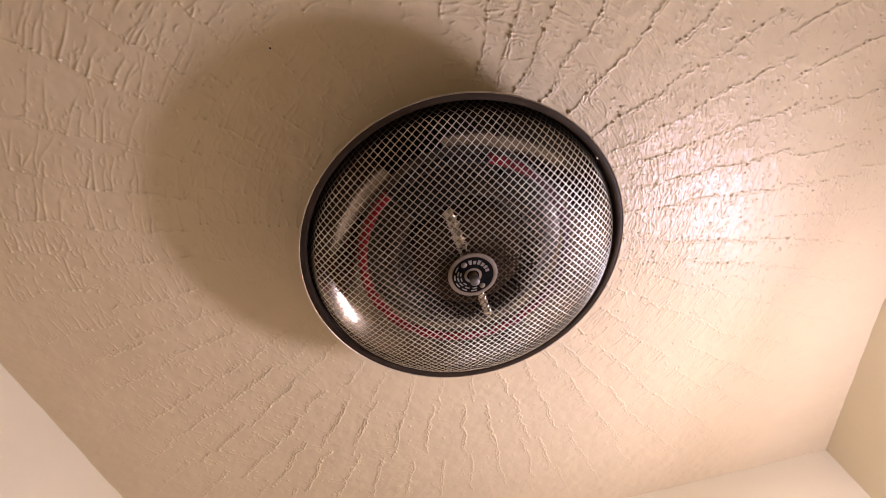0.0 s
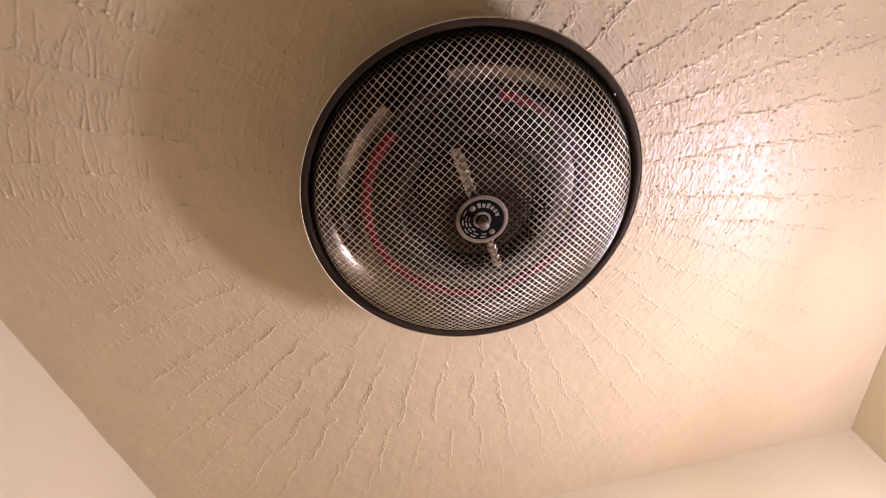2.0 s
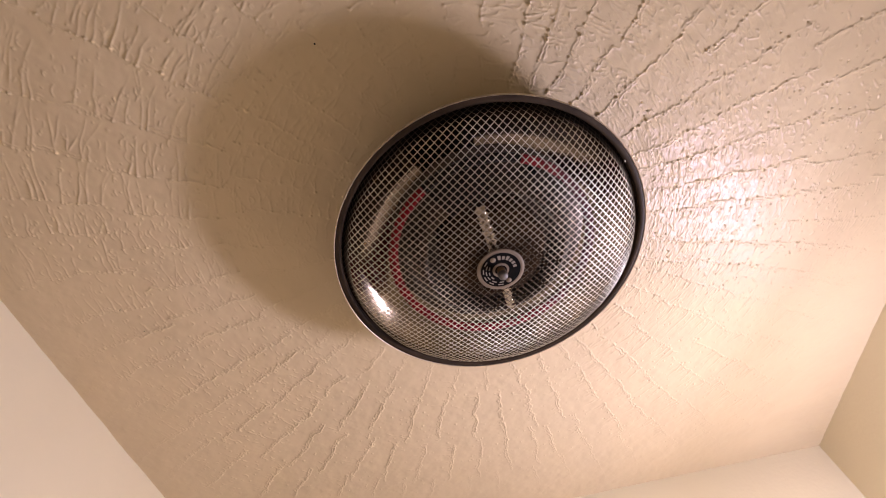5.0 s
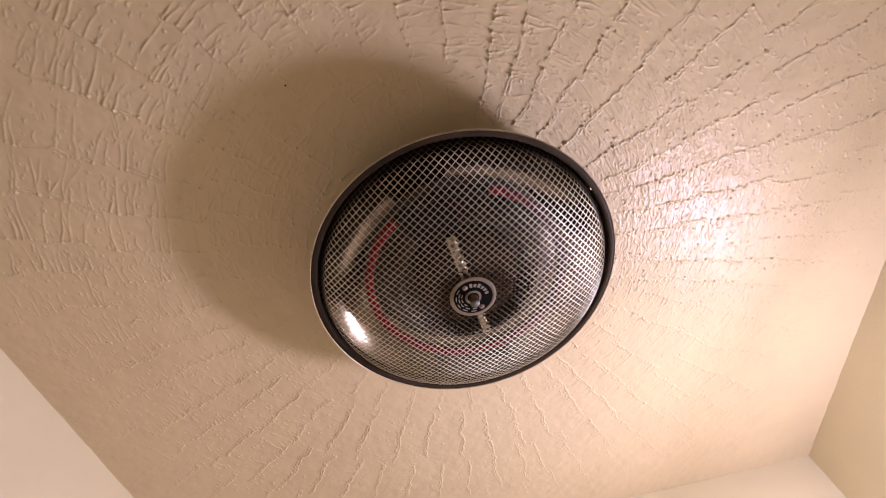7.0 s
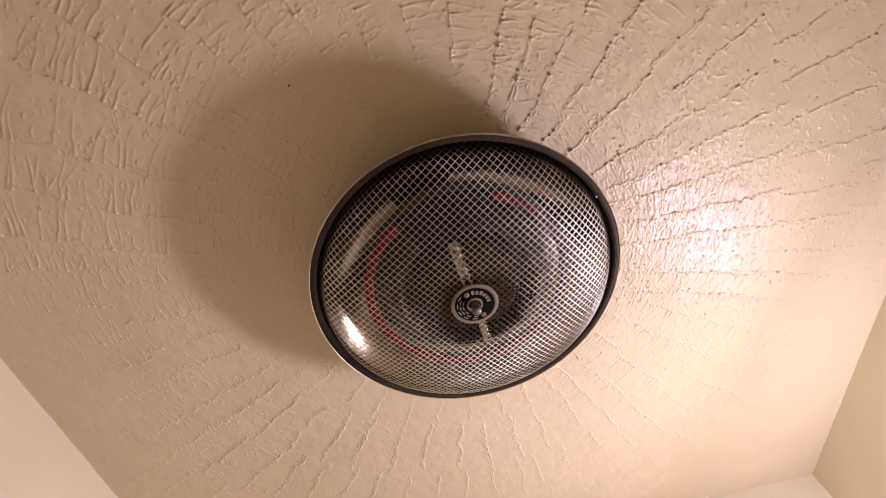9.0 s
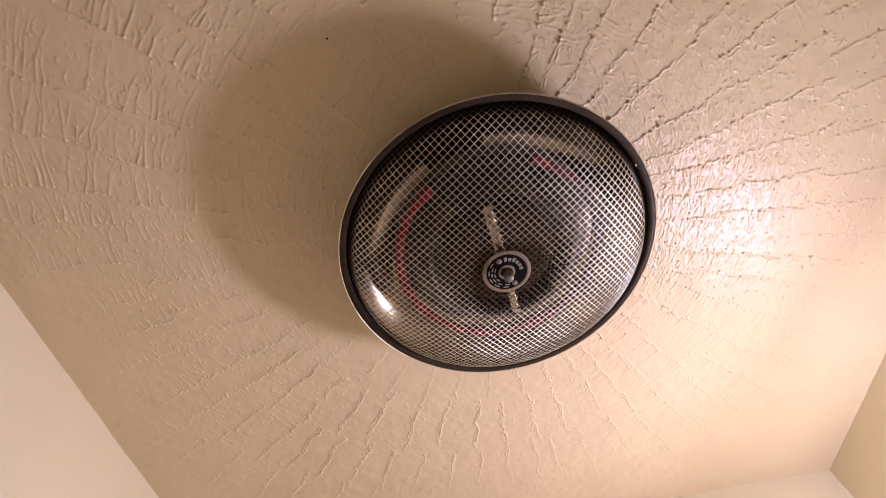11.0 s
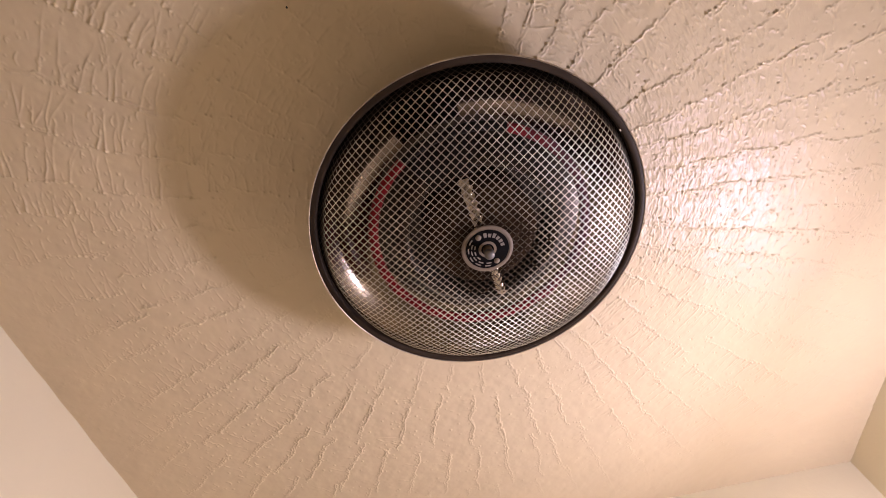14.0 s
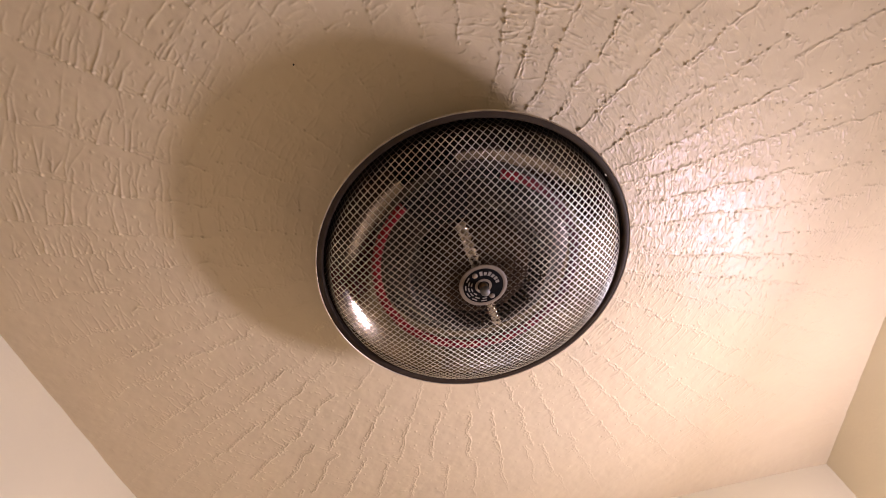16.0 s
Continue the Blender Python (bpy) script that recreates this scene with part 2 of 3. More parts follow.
def tube(bm, points, radius, sides=8, closed=False):
    """A round rod along points."""
    pts = [Vector(p) for p in points]
    n = len(pts)
    rings = []
    up = Vector((0, 0, 1))
    for i, p in enumerate(pts):
        a = pts[i - 1] if (i or closed) else p
        b = pts[(i + 1) % n] if (i < n - 1 or closed) else p
        d = (b - a).normalized()
        s = d.cross(up)
        s = s.normalized() if s.length > 1e-4 else Vector((1, 0, 0))
        u = s.cross(d).normalized()
        rings.append([bm.verts.new(p + radius * (math.cos(2 * math.pi * k / sides) * s + math.sin(2 * math.pi * k / sides) * u)) for k in range(sides)])
    for i in range(n if closed else n - 1):
        a, b = rings[i], rings[(i + 1) % n]
        for k in range(sides):
            bm.faces.new((a[k], a[(k + 1) % sides], b[(k + 1) % sides], b[k]))
    if not closed:
        bm.faces.new(rings[0][::-1])
        bm.faces.new(rings[-1])
    return bm


# ---- the room ----
def wall(name, x0, x1, y0, y1, z0, z1, mat, label, category):
    bm = bmesh.new()
    box(bm, x0, x1, y0, y1, z0, z1)
    return tagged(new(name, as_mesh(name, bm, mat, 0)), label, category, kind="structure")


T = 0.12
wall("wall_west", X0 - T, X0, Y0 - T, Y1 + T, 0, CEIL + 0.004, m_wall, "cream painted plaster wall meeting the textured ceiling", "wall")
wall("wall_north", X0, X1 + T, Y1, Y1 + T, 0, CEIL + 0.004, m_wall, "cream painted plaster wall below the ceiling", "wall")
wall("wall_east", X1, X1 + T, Y0 - T, Y1, 0, CEIL + 0.004, m_wall, "cream painted plaster wall in shade", "wall")
wall("wall_south", X0, X1, Y0 - T, Y0, 0, CEIL + 0.004, m_wall, "plain cream painted plaster wall", "wall")
wall("floor", X0 - T, X1 + T, Y0 - T, Y1 + T, -0.1, 0, m_floor, "plain beige vinyl floor", "floor")


def soft_noise(nx, ny, cell, size):
    """Smooth random field in -1..1 over a grid of nx by ny points, spaced cell, with lumps of that size."""
    k = size / cell
    gx, gy = int(nx / k) + 3, int(ny / k) + 3
    g = rng.uniform(-1, 1, (gx, gy))
    fx, fy = np.arange(nx) / k, np.arange(ny) / k
    ix, iy = fx.astype(int), fy.astype(int)
    tx, ty = fx - ix, fy - iy
    tx, ty = (tx * tx * (3 - 2 * tx))[:, None], (ty * ty * (3 - 2 * ty))[None, :]
    a, b = g[np.ix_(ix, iy)], g[np.ix_(ix + 1, iy)]
    c, d = g[np.ix_(ix, iy + 1)], g[np.ix_(ix + 1, iy + 1)]
    return (a * (1 - tx) + b * tx) * (1 - ty) + (c * (1 - tx) + d * tx) * ty


def ceiling_relief():
    """Plaster brushed round the heater in short overlapping strokes: steps that run outwards, and bristle ridges across that end on them."""
    cell = 0.00087
    ya = -0.36
    nx, ny = int((X1 - X0) / cell) + 1, int((Y1 - ya) / cell) + 1
    gx, gy = np.linspace(X0, X1, nx), np.linspace(ya, Y1, ny)
    xx, yy = np.meshgrid(gx, gy, indexing="ij")
    high, pits = np.zeros(nx * ny), np.zeros(nx * ny)
    span = np.arange(-5, 6)
    ox, oy = [v.ravel() for v in np.meshgrid(span, span, indexing="ij")]

    def stamp(x, y, amp, sig, into=high):
        x, y, amp, sig = np.broadcast_arrays(x, y, amp, sig)
        u, v = (x - X0) / cell, (y - ya) / cell
        iu, iv = np.rint(u).astype(int), np.rint(v).astype(int)
        ok = (iu > 6) & (iu < nx - 7) & (iv > 6) & (iv < ny - 7) & (amp > 0.00002)
        u, v, iu, iv, amp, sig = u[ok], v[ok], iu[ok], iv[ok], amp[ok], sig[ok]
        for a, b in zip(ox, oy):
            d2 = ((iu + a - u) ** 2 + (iv + b - v) ** 2) * cell ** 2
            np.maximum.at(into, (iu + a) * ny + iv + b, amp * np.exp(-d2 / (2 * sig ** 2)))

    def keep(x, y):
        """How strongly the brush marked this place: less along the walls and close beside the heater."""
        k = np.clip((Y1 - 0.06 - y) / 0.20, 0.06, 1) * np.clip((X1 - 0.04 - x + 0.40 * np.clip(0.20 - y, 0, 1)) / 0.12, 0.08, 1)
        k = k * np.clip((x - X0 - 0.02) / 0.12 + np.clip(-y * 4, 0, 1), 0.15, 1)
        r = np.hypot(x, y)
        return k * np.where(x < 0.02, np.clip((r - 0.20) / 0.10, 0.45, 1), 1.0)

    wob = 0.0034 * soft_noise(nx, ny, cell, 0.024) + 0.0016 * soft_noise(nx, ny, cell, 0.008) + 0.0010 * soft_noise(nx, ny, cell, 0.0035)

    def shift(x, y):
        return wob[np.rint((x - X0) / cell).astype(int).clip(0, nx - 1), np.rint((y - ya) / cell).astype(int).clip(0, ny - 1)]

    def strokes(known, gap):
        """Directions of the stroke edges of one round: the known ones, in degrees, and even steps between them."""
        known, all_of = sorted(known), []
        for a, b in zip(known, known[1:] + [known[0] + 360]):
            k = max(1, round((b - a) / gap))
            all_of += [a] + [a + (b - a) * (j + rng.uniform(-0.22, 0.22)) / k for j in range(1, k)]
        return np.sort((np.radians(all_of) + math.pi) % (2 * math.pi) - math.pi)

    rounds = [
        (0.160, 0.290, strokes((7.5, 17, 24, 54.3, 61, 67.5, 75, 84, 94.5, 104, 113.5, 124, 133.5, 144.7, 151, 159, 168.5, 178.2, 186.7, 196.4, 204.6, 219.5, 228, 286.2, 301.2, 310.8, 321.5, 335, 344.2, 350.6, 359.2), 9.3)),
        (0.290, 0.405, strokes((6, 16.5, 22, 60.5, 66.5, 75.5, 82.3, 90, 97, 105.9, 113.6, 122.6, 129.6, 137.5, 145, 152, 158, 172.9, 179.8, 188, 194.6, 201.9, 209.6, 218.9, 225.8, 310.4, 320.7, 328, 335.8, 343, 351.4, 359.2), 7.7)),
        (0.405, 0.508, strokes((5.5, 16, 60.5, 66, 73.5, 80, 83.8, 89.8, 96, 101.9, 108.6, 115.3, 121, 127.5, 132.9, 203, 209.4, 218.6, 225.9, 333.3, 339.6, 346.5, 353.2), 6.6)),
        (0.508, 0.620, strokes((79,), 6.2)), (0.620, 0.740, strokes((80,), 6.0)), (0.740, 0.900, strokes((80,), 6.0))]
    base = np.concatenate([b for _, _, b in rounds[:3]])
    rr, tt = np.hypot(xx, yy), np.arctan2(yy, xx)
    step = np.zeros((nx, ny))
    for r0, r1, bounds in rounds:
        n = len(bounds)
        lift = rng.uniform(0.00004, 0.00024, n) * (0.4 + 0.6 * (np.abs(bounds) > 1.9))
        inside = (rr + 2 * wob >= r0) & (rr + 2 * wob < r1)
        u = tt[inside] + wob[inside] / rr[inside]
        i = np.searchsorted(bounds, u) - 1
        lo = np.where(i < 0, bounds[-1] - 2 * math.pi, bounds[i])
        hi = np.where(i + 1 >= n, bounds[0] + 2 * math.pi, bounds[(i + 1) % n])
        f = ((u - lo) / (hi - lo)).clip(0, 1)
        step[inside] = lift[i] * (1 - f) ** 1.6
        for k in range(n):
            th = bounds[k]
            front = math.exp(-(((th - 2.1 + math.pi) % (2 * math.pi) - math.pi) / 1.02) ** 6)
            right = math.exp(-((th + 0.25) / 1.05) ** 2)
            far = 1 - max(front, right)
            top = math.exp(-((th + 1.0) / 0.55) ** 2)
            wide = (bounds[(k + 1) % n] - th) % (2 * math.pi)
            # the piled edge of the stroke
            r = np.arange(r0 + rng.uniform(-0.008, 0.014), r1 - rng.uniform(-0.004, 0.022), 0.0007)
            gate = np.interp(r, np.linspace(0.1, 1.0, 110), rng.uniform(-0.9 + 0.5 * front + 0.55 * top, 1.1 + 0.6 * front + 0.3 * top, 110)).clip(0, 1)
            bead = np.interp(r, np.linspace(0.1, 1.0, 420), rng.uniform(0.30, 1.25, 420))
            gate = gate * (1 - front + front * bead)
            x, y = r * np.cos(th), r * np.sin(th)
            a = th - shift(x, y) / r
            x, y = r * np.cos(a), r * np.sin(a)
            stamp(x, y, gate * (0.0012 + 0.0009 * front + 0.0001 * right - 0.0001 * far) * keep(x, y), 0.00062 - 0.00014 * front - 0.00010 * top)
            if rng.random() < 0.30 + 0.6 * max(right, front):
                apart = np.interp(r, np.linspace(0.1, 1.0, 90), rng.uniform(0.0014, 0.0046, 90))
                a2 = a + apart / r
                gate2 = gate[::-1]
                stamp(r * np.cos(a2), r * np.sin(a2), gate2 * (0.0014 + 0.0002 * front - 0.0004 * right) * keep(x, y), 0.00056 - 0.00010 * front)
            # the hook with which the brush set off
            if front > 0.3:
                h = np.linspace(0, 1, 16)
                ah = a[0] + rng.uniform(0.003, 0.008) / r[0] * h
                rh = r[0] + 0.0022 * np.sin(h * 2.6) - 0.0020 * h * h
                stamp(rh * np.cos(ah), rh * np.sin(ah), 0.0010 * keep(x[0], y[0]) * (1 - 0.5 * h), 0.00048)
            # crumbs between the two edges
            k = int(len(r) * 0.0007 * 420 * front)
            if k:
                at = rng.integers(0, len(r), k)
                rc, ac = r[at] + rng.normal(0, 0.0008, k), a[at] + rng.uniform(-0.0012, 0.0048, k) / r[at]
                way, long = rng.uniform(0, math.pi, k), rng.uniform(0.0006, 0.0030, k)
                tall = rng.uniform(0.0005, 0.0017, k) * (0.35 + 0.65 * (gate[at] > 0.1))
                for s in np.linspace(-0.5, 0.5, 7):
                    cx, cy = rc * np.cos(ac) + s * long * np.cos(way), rc * np.sin(ac) + s * long * np.sin(way)
                    stamp(cx, cy, tall * keep(cx, cy), 0.00045)
            # drops gathered along it
            for q in rng.uniform(r0, r1, int((r1 - r0) * (70 + 130 * front + 60 * right))):
                m = rng.integers(2, 6)
                dq = q + rng.normal(0, 0.0035, m)
                da = th - shift(dq * np.cos(th), dq * np.sin(th)) / dq + rng.normal(0, 0.0011, m) / dq
                x, y = dq * np.cos(da), dq * np.sin(da)
                stamp(x, y, rng.uniform(0.0004, 0.0010 + 0.0006 * max(front, right), m) * keep(x, y), rng.uniform(0.0005, 0.0008, m))
            # bristle ridges that end on it, some of them forked half way
            q = r0 + rng.uniform(0, 0.010)
            while q < r1:
                s = np.linspace(0, 1, 56) ** 1.15
                start = th - float(shift(np.array(q * math.cos(th)), np.array(q * math.sin(th)))) / q
                amp = rng.uniform(0.0006 + 0.0004 * far, 0.0017 + 0.0002 * far) * (1 - 0.38 * front) * (1 - 0.15 * right) * (1 + 0.45 * top) * (1 - 0.12 * far)
                width = rng.uniform(0.00044, 0.00070)
                outer = right * (1 - 0.8 * top) * min(1.0, max(0.0, (q - 0.32) / 0.06))
                full = min(1.0, rng.uniform(0.22 + 0.22 * far, 1.15)) * (1 - rng.uniform(0.35, 0.90) * front) * (1 - 0.6 * outer)
                drift, bow, wave, phase = rng.normal(0, 0.0030), rng.normal(0, 0.003), rng.uniform(0.0003, 0.0010), rng.uniform(0, 6)
                turns = rng.uniform(4, 10)
                rad = q + drift * s + bow * s * s + wave * (np.sin(s * turns + phase) - math.sin(phase)) * np.minimum(1, 3 * s)
                ang = start + wide * full * s
                flow = np.interp(s, np.linspace(0, 1, 9), rng.uniform(0.05, 1.15, 9))
                body = amp * (1 - s) ** 0.45 * flow
                x, y = rad * np.cos(ang), rad * np.sin(ang)
                if rng.random() > 0.3 * outer + 0.10 * front:
                    stamp(x, y, body * keep(x, y), width)
                    if rng.random() < 0.28 * (1 - front):
                        fork = rng.uniform(0.0, 0.6)
                        f = np.clip(s - fork, 0, 1)
                        rad2 = rad + rng.choice([-1, 1]) * rng.uniform(0.006, 0.014) * f
                        x, y = rad2 * np.cos(ang), rad2 * np.sin(ang)
                        stamp(x, y, np.where(s >= fork, 0.8 * body, 0) * keep(x, y), width * 0.9)
                if rng.random() < 0.85:
                    x, y = q * math.cos(start), q * math.sin(start)
                    stamp(np.array([x]), np.array([y]), amp * rng.uniform(1.1, 2.1) * keep(x, y), width * rng.uniform(1.1, 1.8))
                q += rng.lognormal(math.log(0.0086), 0.58) * (1 + 0.1 * front) * (1 - 0.35 * right) * (1 - 0.2 * top)

    # fine bristle lines on the side of the lamp
    m = 3000
    th, r = rng.normal(0.12, 0.50, m), 0.175 + 0.20 * rng.random(m) ** 0.8
    way = th + math.pi / 2 + rng.normal(0, 0.16, m)
    px, py = r * np.cos(th), r * np.sin(th)
    long = rng.lognormal(math.log(0.009), 0.5, m).clip(0.003, 0.03)
    amp = rng.uniform(0.00015, 0.00060, m) * keep(px, py) * np.clip((0.40 - r) / 0.08, 0, 1)
    groove = rng.random(m) < 0.6
    for s in np.linspace(-0.5, 0.5, 19):
        x, y, tall = px + s * long * np.cos(way), py + s * long * np.sin(way), amp * (1 - abs(s) * 1.4)
        stamp(x[groove], y[groove], tall[groove], 0.00048, pits)
        stamp(x[~groove], y[~groove], 0.7 * tall[~groove], 0.00052)

    # short crumbs and squiggles dragged off the brush
    m = 4200
    th, r = rng.uniform(-3.9, 0.6, m), rng.uniform(0.20, 0.64, m)
    way = th + math.pi / 2 + rng.normal(0, 0.55, m) * np.where(th < -1.9, 0.4, 1.0)
    bend = rng.normal(0, 0.5, m)
    px, py = r * np.cos(th), r * np.sin(th)
    long = rng.lognormal(math.log(0.0050), 0.5, m).clip(0.002, 0.012)
    amp = rng.uniform(0.0005, 0.0014, m) * keep(px, py) * np.where(th < -1.9, 0.75, 1.0)
    for s in np.linspace(-0.5, 0.5, 19):
        w = way + bend * 2 * s
        stamp(px + s * long * np.cos(w), py + s * long * np.sin(w), amp * (1 - abs(s)), 0.00052)

    # pinholes and drops
    m = 3800
    th = base[rng.integers(0, len(base), m)] + rng.normal(0, 0.012, m)
    r = rng.uniform(0.18, 0.62, m)
    ok = rng.random(m) < np.exp(-((th - 0.25) / 0.62) ** 2)
    px, py = (r * np.cos(th))[ok], (r * np.sin(th))[ok]
    stamp(px, py, rng.uniform(0.0010, 0.0032, px.size) * np.clip(keep(px, py), 0.5, 1), rng.uniform(0.00042, 0.00072, px.size), pits)
    m = 2600
    px, py = rng.uniform(X0, X1, m), rng.uniform(ya, Y1, m)
    stamp(px, py, rng.uniform(0.0002, 0.0011, m) * keep(px, py), rng.uniform(0.0005, 0.0011, m))

    step *= keep(xx, yy)
    step[1:-1, 1:-1] = (step[:-2, 1:-1] + step[2:, 1:-1] + step[1:-1, :-2] + step[1:-1, 2:] + 2 * step[1:-1, 1:-1]) / 6
    high = high.reshape(nx, ny) - pits.reshape(nx, ny) + step
    high += 0.0006 * soft_noise(nx, ny, cell, 0.035) + 0.00027 * soft_noise(nx, ny, cell, 0.012) + 0.00011 * soft_noise(nx, ny, cell, 0.005)
    fade = np.minimum(np.minimum(np.arange(ny), 30) / 30, 1)[None, :]
    high *= fade
    co = np.stack([xx, yy, CEIL - high], -1).reshape(-1, 3)
    idx = np.arange(nx * ny).reshape(nx, ny)
    solid = (np.hypot(xx, yy) > 0.094)[:-1, :-1].ravel()
    quads = np.stack([idx[:-1, :-1], idx[:-1, 1:], idx[1:, 1:], idx[1:, :-1]], -1).reshape(-1, 4)[solid]
    # plain rest of the ceiling and the slab above
    base = len(co)
    extra = np.array([[X0 - T, Y0 - T, CEIL], [X1 + T, Y0 - T, CEIL], [X1 + T, ya, CEIL], [X0 - T, ya, CEIL],
                      [X0 - T, Y0 - T, CEIL + 0.12], [X1 + T, Y0 - T, CEIL + 0.12], [X1 + T, Y1 + T, CEIL + 0.12], [X0 - T, Y1 + T, CEIL + 0.12]])
    more = np.array([[0, 3, 2, 1], [4, 5, 6, 7]]) + base
    co, quads = np.concatenate([co, extra]), np.concatenate([quads, more])
    me = bpy.data.meshes.new("ceiling")
    me.vertices.add(len(co))
    me.vertices.foreach_set("co", co.astype(np.float32).ravel())
    me.loops.add(quads.size)
    me.loops.foreach_set("vertex_index", quads.astype(np.int32).ravel())
    me.polygons.add(len(quads))
    me.polygons.foreach_set("loop_start", np.arange(0, quads.size, 4, dtype=np.int32))
    me.polygons.foreach_set("use_smooth", np.ones(len(quads), dtype=bool))
    me.update(calc_edges=True)
    me.materials.append(m_ceiling)
    return me


tagged(new("ceiling", ceiling_relief()), "beige glossy painted ceiling with brushed plaster texture", "ceiling", kind="structure")

# ---- the ceiling heater ----
heater = new("ceiling_heater")
heater.location = (0.0013, 0.0010, CEIL)
tagged(heater, "round metal ceiling heater with wire mesh grille and black badge", "heater")
# heights below are counted down from the ceiling
RIM, ZR = 0.1712, -0.060
GR, GE, BEND = 0.1645, 0.1634, 0.1545


def dome(r):
    """Height of the grille at a radius: a shallow dome that bends up into a steep wall at its edge."""
    d = max(0.0, r - BEND)
    return -0.0595 - 0.0315 * (1 - (min(r, BEND) / GR) ** 5.2) + 2.2 * d - 0.0016 * (1 - math.exp(-d / 0.0012))


part("housing", lathe([(0.0, 0.002), (0.105, 0.002), (0.108, -0.004), (0.112, -0.012), (0.140, -0.020), (0.158, -0.034), (0.1675, -0.050), (RIM - 0.0012, ZR + 0.002),
                       (RIM - 0.0022, ZR + 0.003), (0.1665, -0.052), (0.157, -0.037), (0.139, -0.0225), (0.10, -0.013), (0.0, -0.011)], 128), m_rim, heater, "dark steel housing pan")
part("rim", lathe([(RIM - 0.0020, ZR + 0.006), (RIM - 0.0007, ZR + 0.003), (RIM - 0.0007, ZR + 0.0004), (0.1700, ZR - 0.0003), (0.1680, ZR - 0.0005), (0.1660, ZR - 0.0005),
                   (0.1645, ZR + 0.0002), (0.1637, ZR + 0.0012), (0.1635, ZR + 0.0030), (0.1639, ZR + 0.0066), (0.1662, ZR + 0.0072)], 160, closed=True), m_rim, heater, "dark sloping steel rim ring")
part("rim_edge", lathe([(RIM - 0.0004, ZR + 0.0035), (RIM, ZR + 0.0012), (RIM, ZR - 0.0006), (RIM - 0.0005, ZR - 0.0011), (RIM - 0.0010, ZR - 0.0007), (RIM - 0.0012, ZR + 0.0012)], 160, closed=True), m_edge, heater, "thin bare metal lip of the rim")
# the channel of the reflector: its slope grows evenly outwards
dish = [(r, -0.0546 + (0.1572 - r) * (0.68 + 26 * ((r + 0.1572) / 2 - 0.1375))) for r in np.linspace(0.1572, 0.1122, 24)]
part("reflector", lathe(dish + [(r - 0.0003, z + 0.0015) for r, z in dish[::-1]], 160), m_mirror, heater, "polished aluminium reflector dish")
# separate dark ring that closes the dish towards the rim
skirt = [(0.1640, -0.0440), (0.1622, -0.0470), (0.1600, -0.0500), (0.1575, -0.0540)]
part("reflector_skirt", lathe(skirt + [(r, z + 0.0014) for r, z in skirt[::-1]], 160, closed=True), m_cone, heater, "dark outer skirt of the reflector")
cone = [(0.0754, -0.0660), (0.0766, -0.0663), (0.0780, -0.0654), (0.0806, -0.0622), (0.0850, -0.0556), (0.0910, -0.0454), (0.0975, -0.0352), (0.1040, -0.0286), (0.1160, -0.0268)]
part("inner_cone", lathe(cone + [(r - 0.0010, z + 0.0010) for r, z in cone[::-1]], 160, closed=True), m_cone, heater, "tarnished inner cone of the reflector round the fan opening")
part("fan_shroud", lathe([(0.0775, -0.0182), (0.0762, -0.050), (0.0760, -0.0640), (0.0754, -0.0655), (0.0744, -0.0655), (0.0738, -0.0640), (0.0740, -0.020), (0.0, -0.0185)], 96), m_shroud, heater, "sooty fan shroud ring")

ring_at = lambda a0, a1, n: [(0.1092 * math.cos(a), 0.1092 * math.sin(a), -0.056) for a in np.radians(np.linspace(a0, a1, n))]
bm = bmesh.new()
tube(bm, ring_at(-70, 234, 120), 0.0050, 12)
element = part("heating_element", bm, m_red, heater, "dull red ring heating element")
bm = bmesh.new()
tube(bm, ring_at(235, 289, 40), 0.0048, 12)
part("cold_end", bm, m_black, element, "black cold end of the element")

# black block that carries the ends of the element
bm = bmesh.new()
rows = []
for a in np.radians(np.linspace(235, 270, 15)):
    rows.append([bm.verts.new((r * math.cos(a), r * math.sin(a), z)) for r, z in ((0.0690, -0.0655), (0.0705, -0.0672), (0.0800, -0.0672), (0.1020, -0.0590), (0.1040, -0.0565), (0.1040, -0.026), (0.0690, -0.026))])
for p, q in zip(rows, rows[1:]):
    for k in range(7):
        bm.faces.new((p[k], p[(k + 1) % 7], q[(k + 1) % 7], q[k]))
bm.faces.new(rows[0])
bm.faces.new(rows[-1][::-1])
bmesh.ops.recalc_face_normals(bm, faces=bm.faces)
part("terminal_block", bm, m_black, heater, "black terminal block behind the element", smooth=30)

# the woven wire grille
PITCH, WIRE, TURN = 0.0057, 0.00043, radians(52)
# the flat mesh was pressed into a dome: lengths along the profile stay as they were
radii = np.linspace(0, GE, 800)
heights = np.array([dome(r) for r in radii])
along = np.concatenate([[0], np.cumsum(np.hypot(np.diff(radii), np.diff(heights)))])
REACH = along[-1]


def pressed(u, v):
    """Where a point of the flat mesh comes to lie, and the dome's normal there."""
    q = math.hypot(u, v)
    r = float(np.interp(q, along, radii))
    k = r / q if q > 1e-9 else 1.0
    lean = (dome(min(r + 0.0004, GE)) - dome(max(r - 0.0004, 0))) / 0.0008
    up = Vector((-lean * u / q, -lean * v / q, 1.0)).normalized() if q > 1e-9 else Vector((0, 0, 1))
    return Vector((u * k, v * k, dome(r))), up


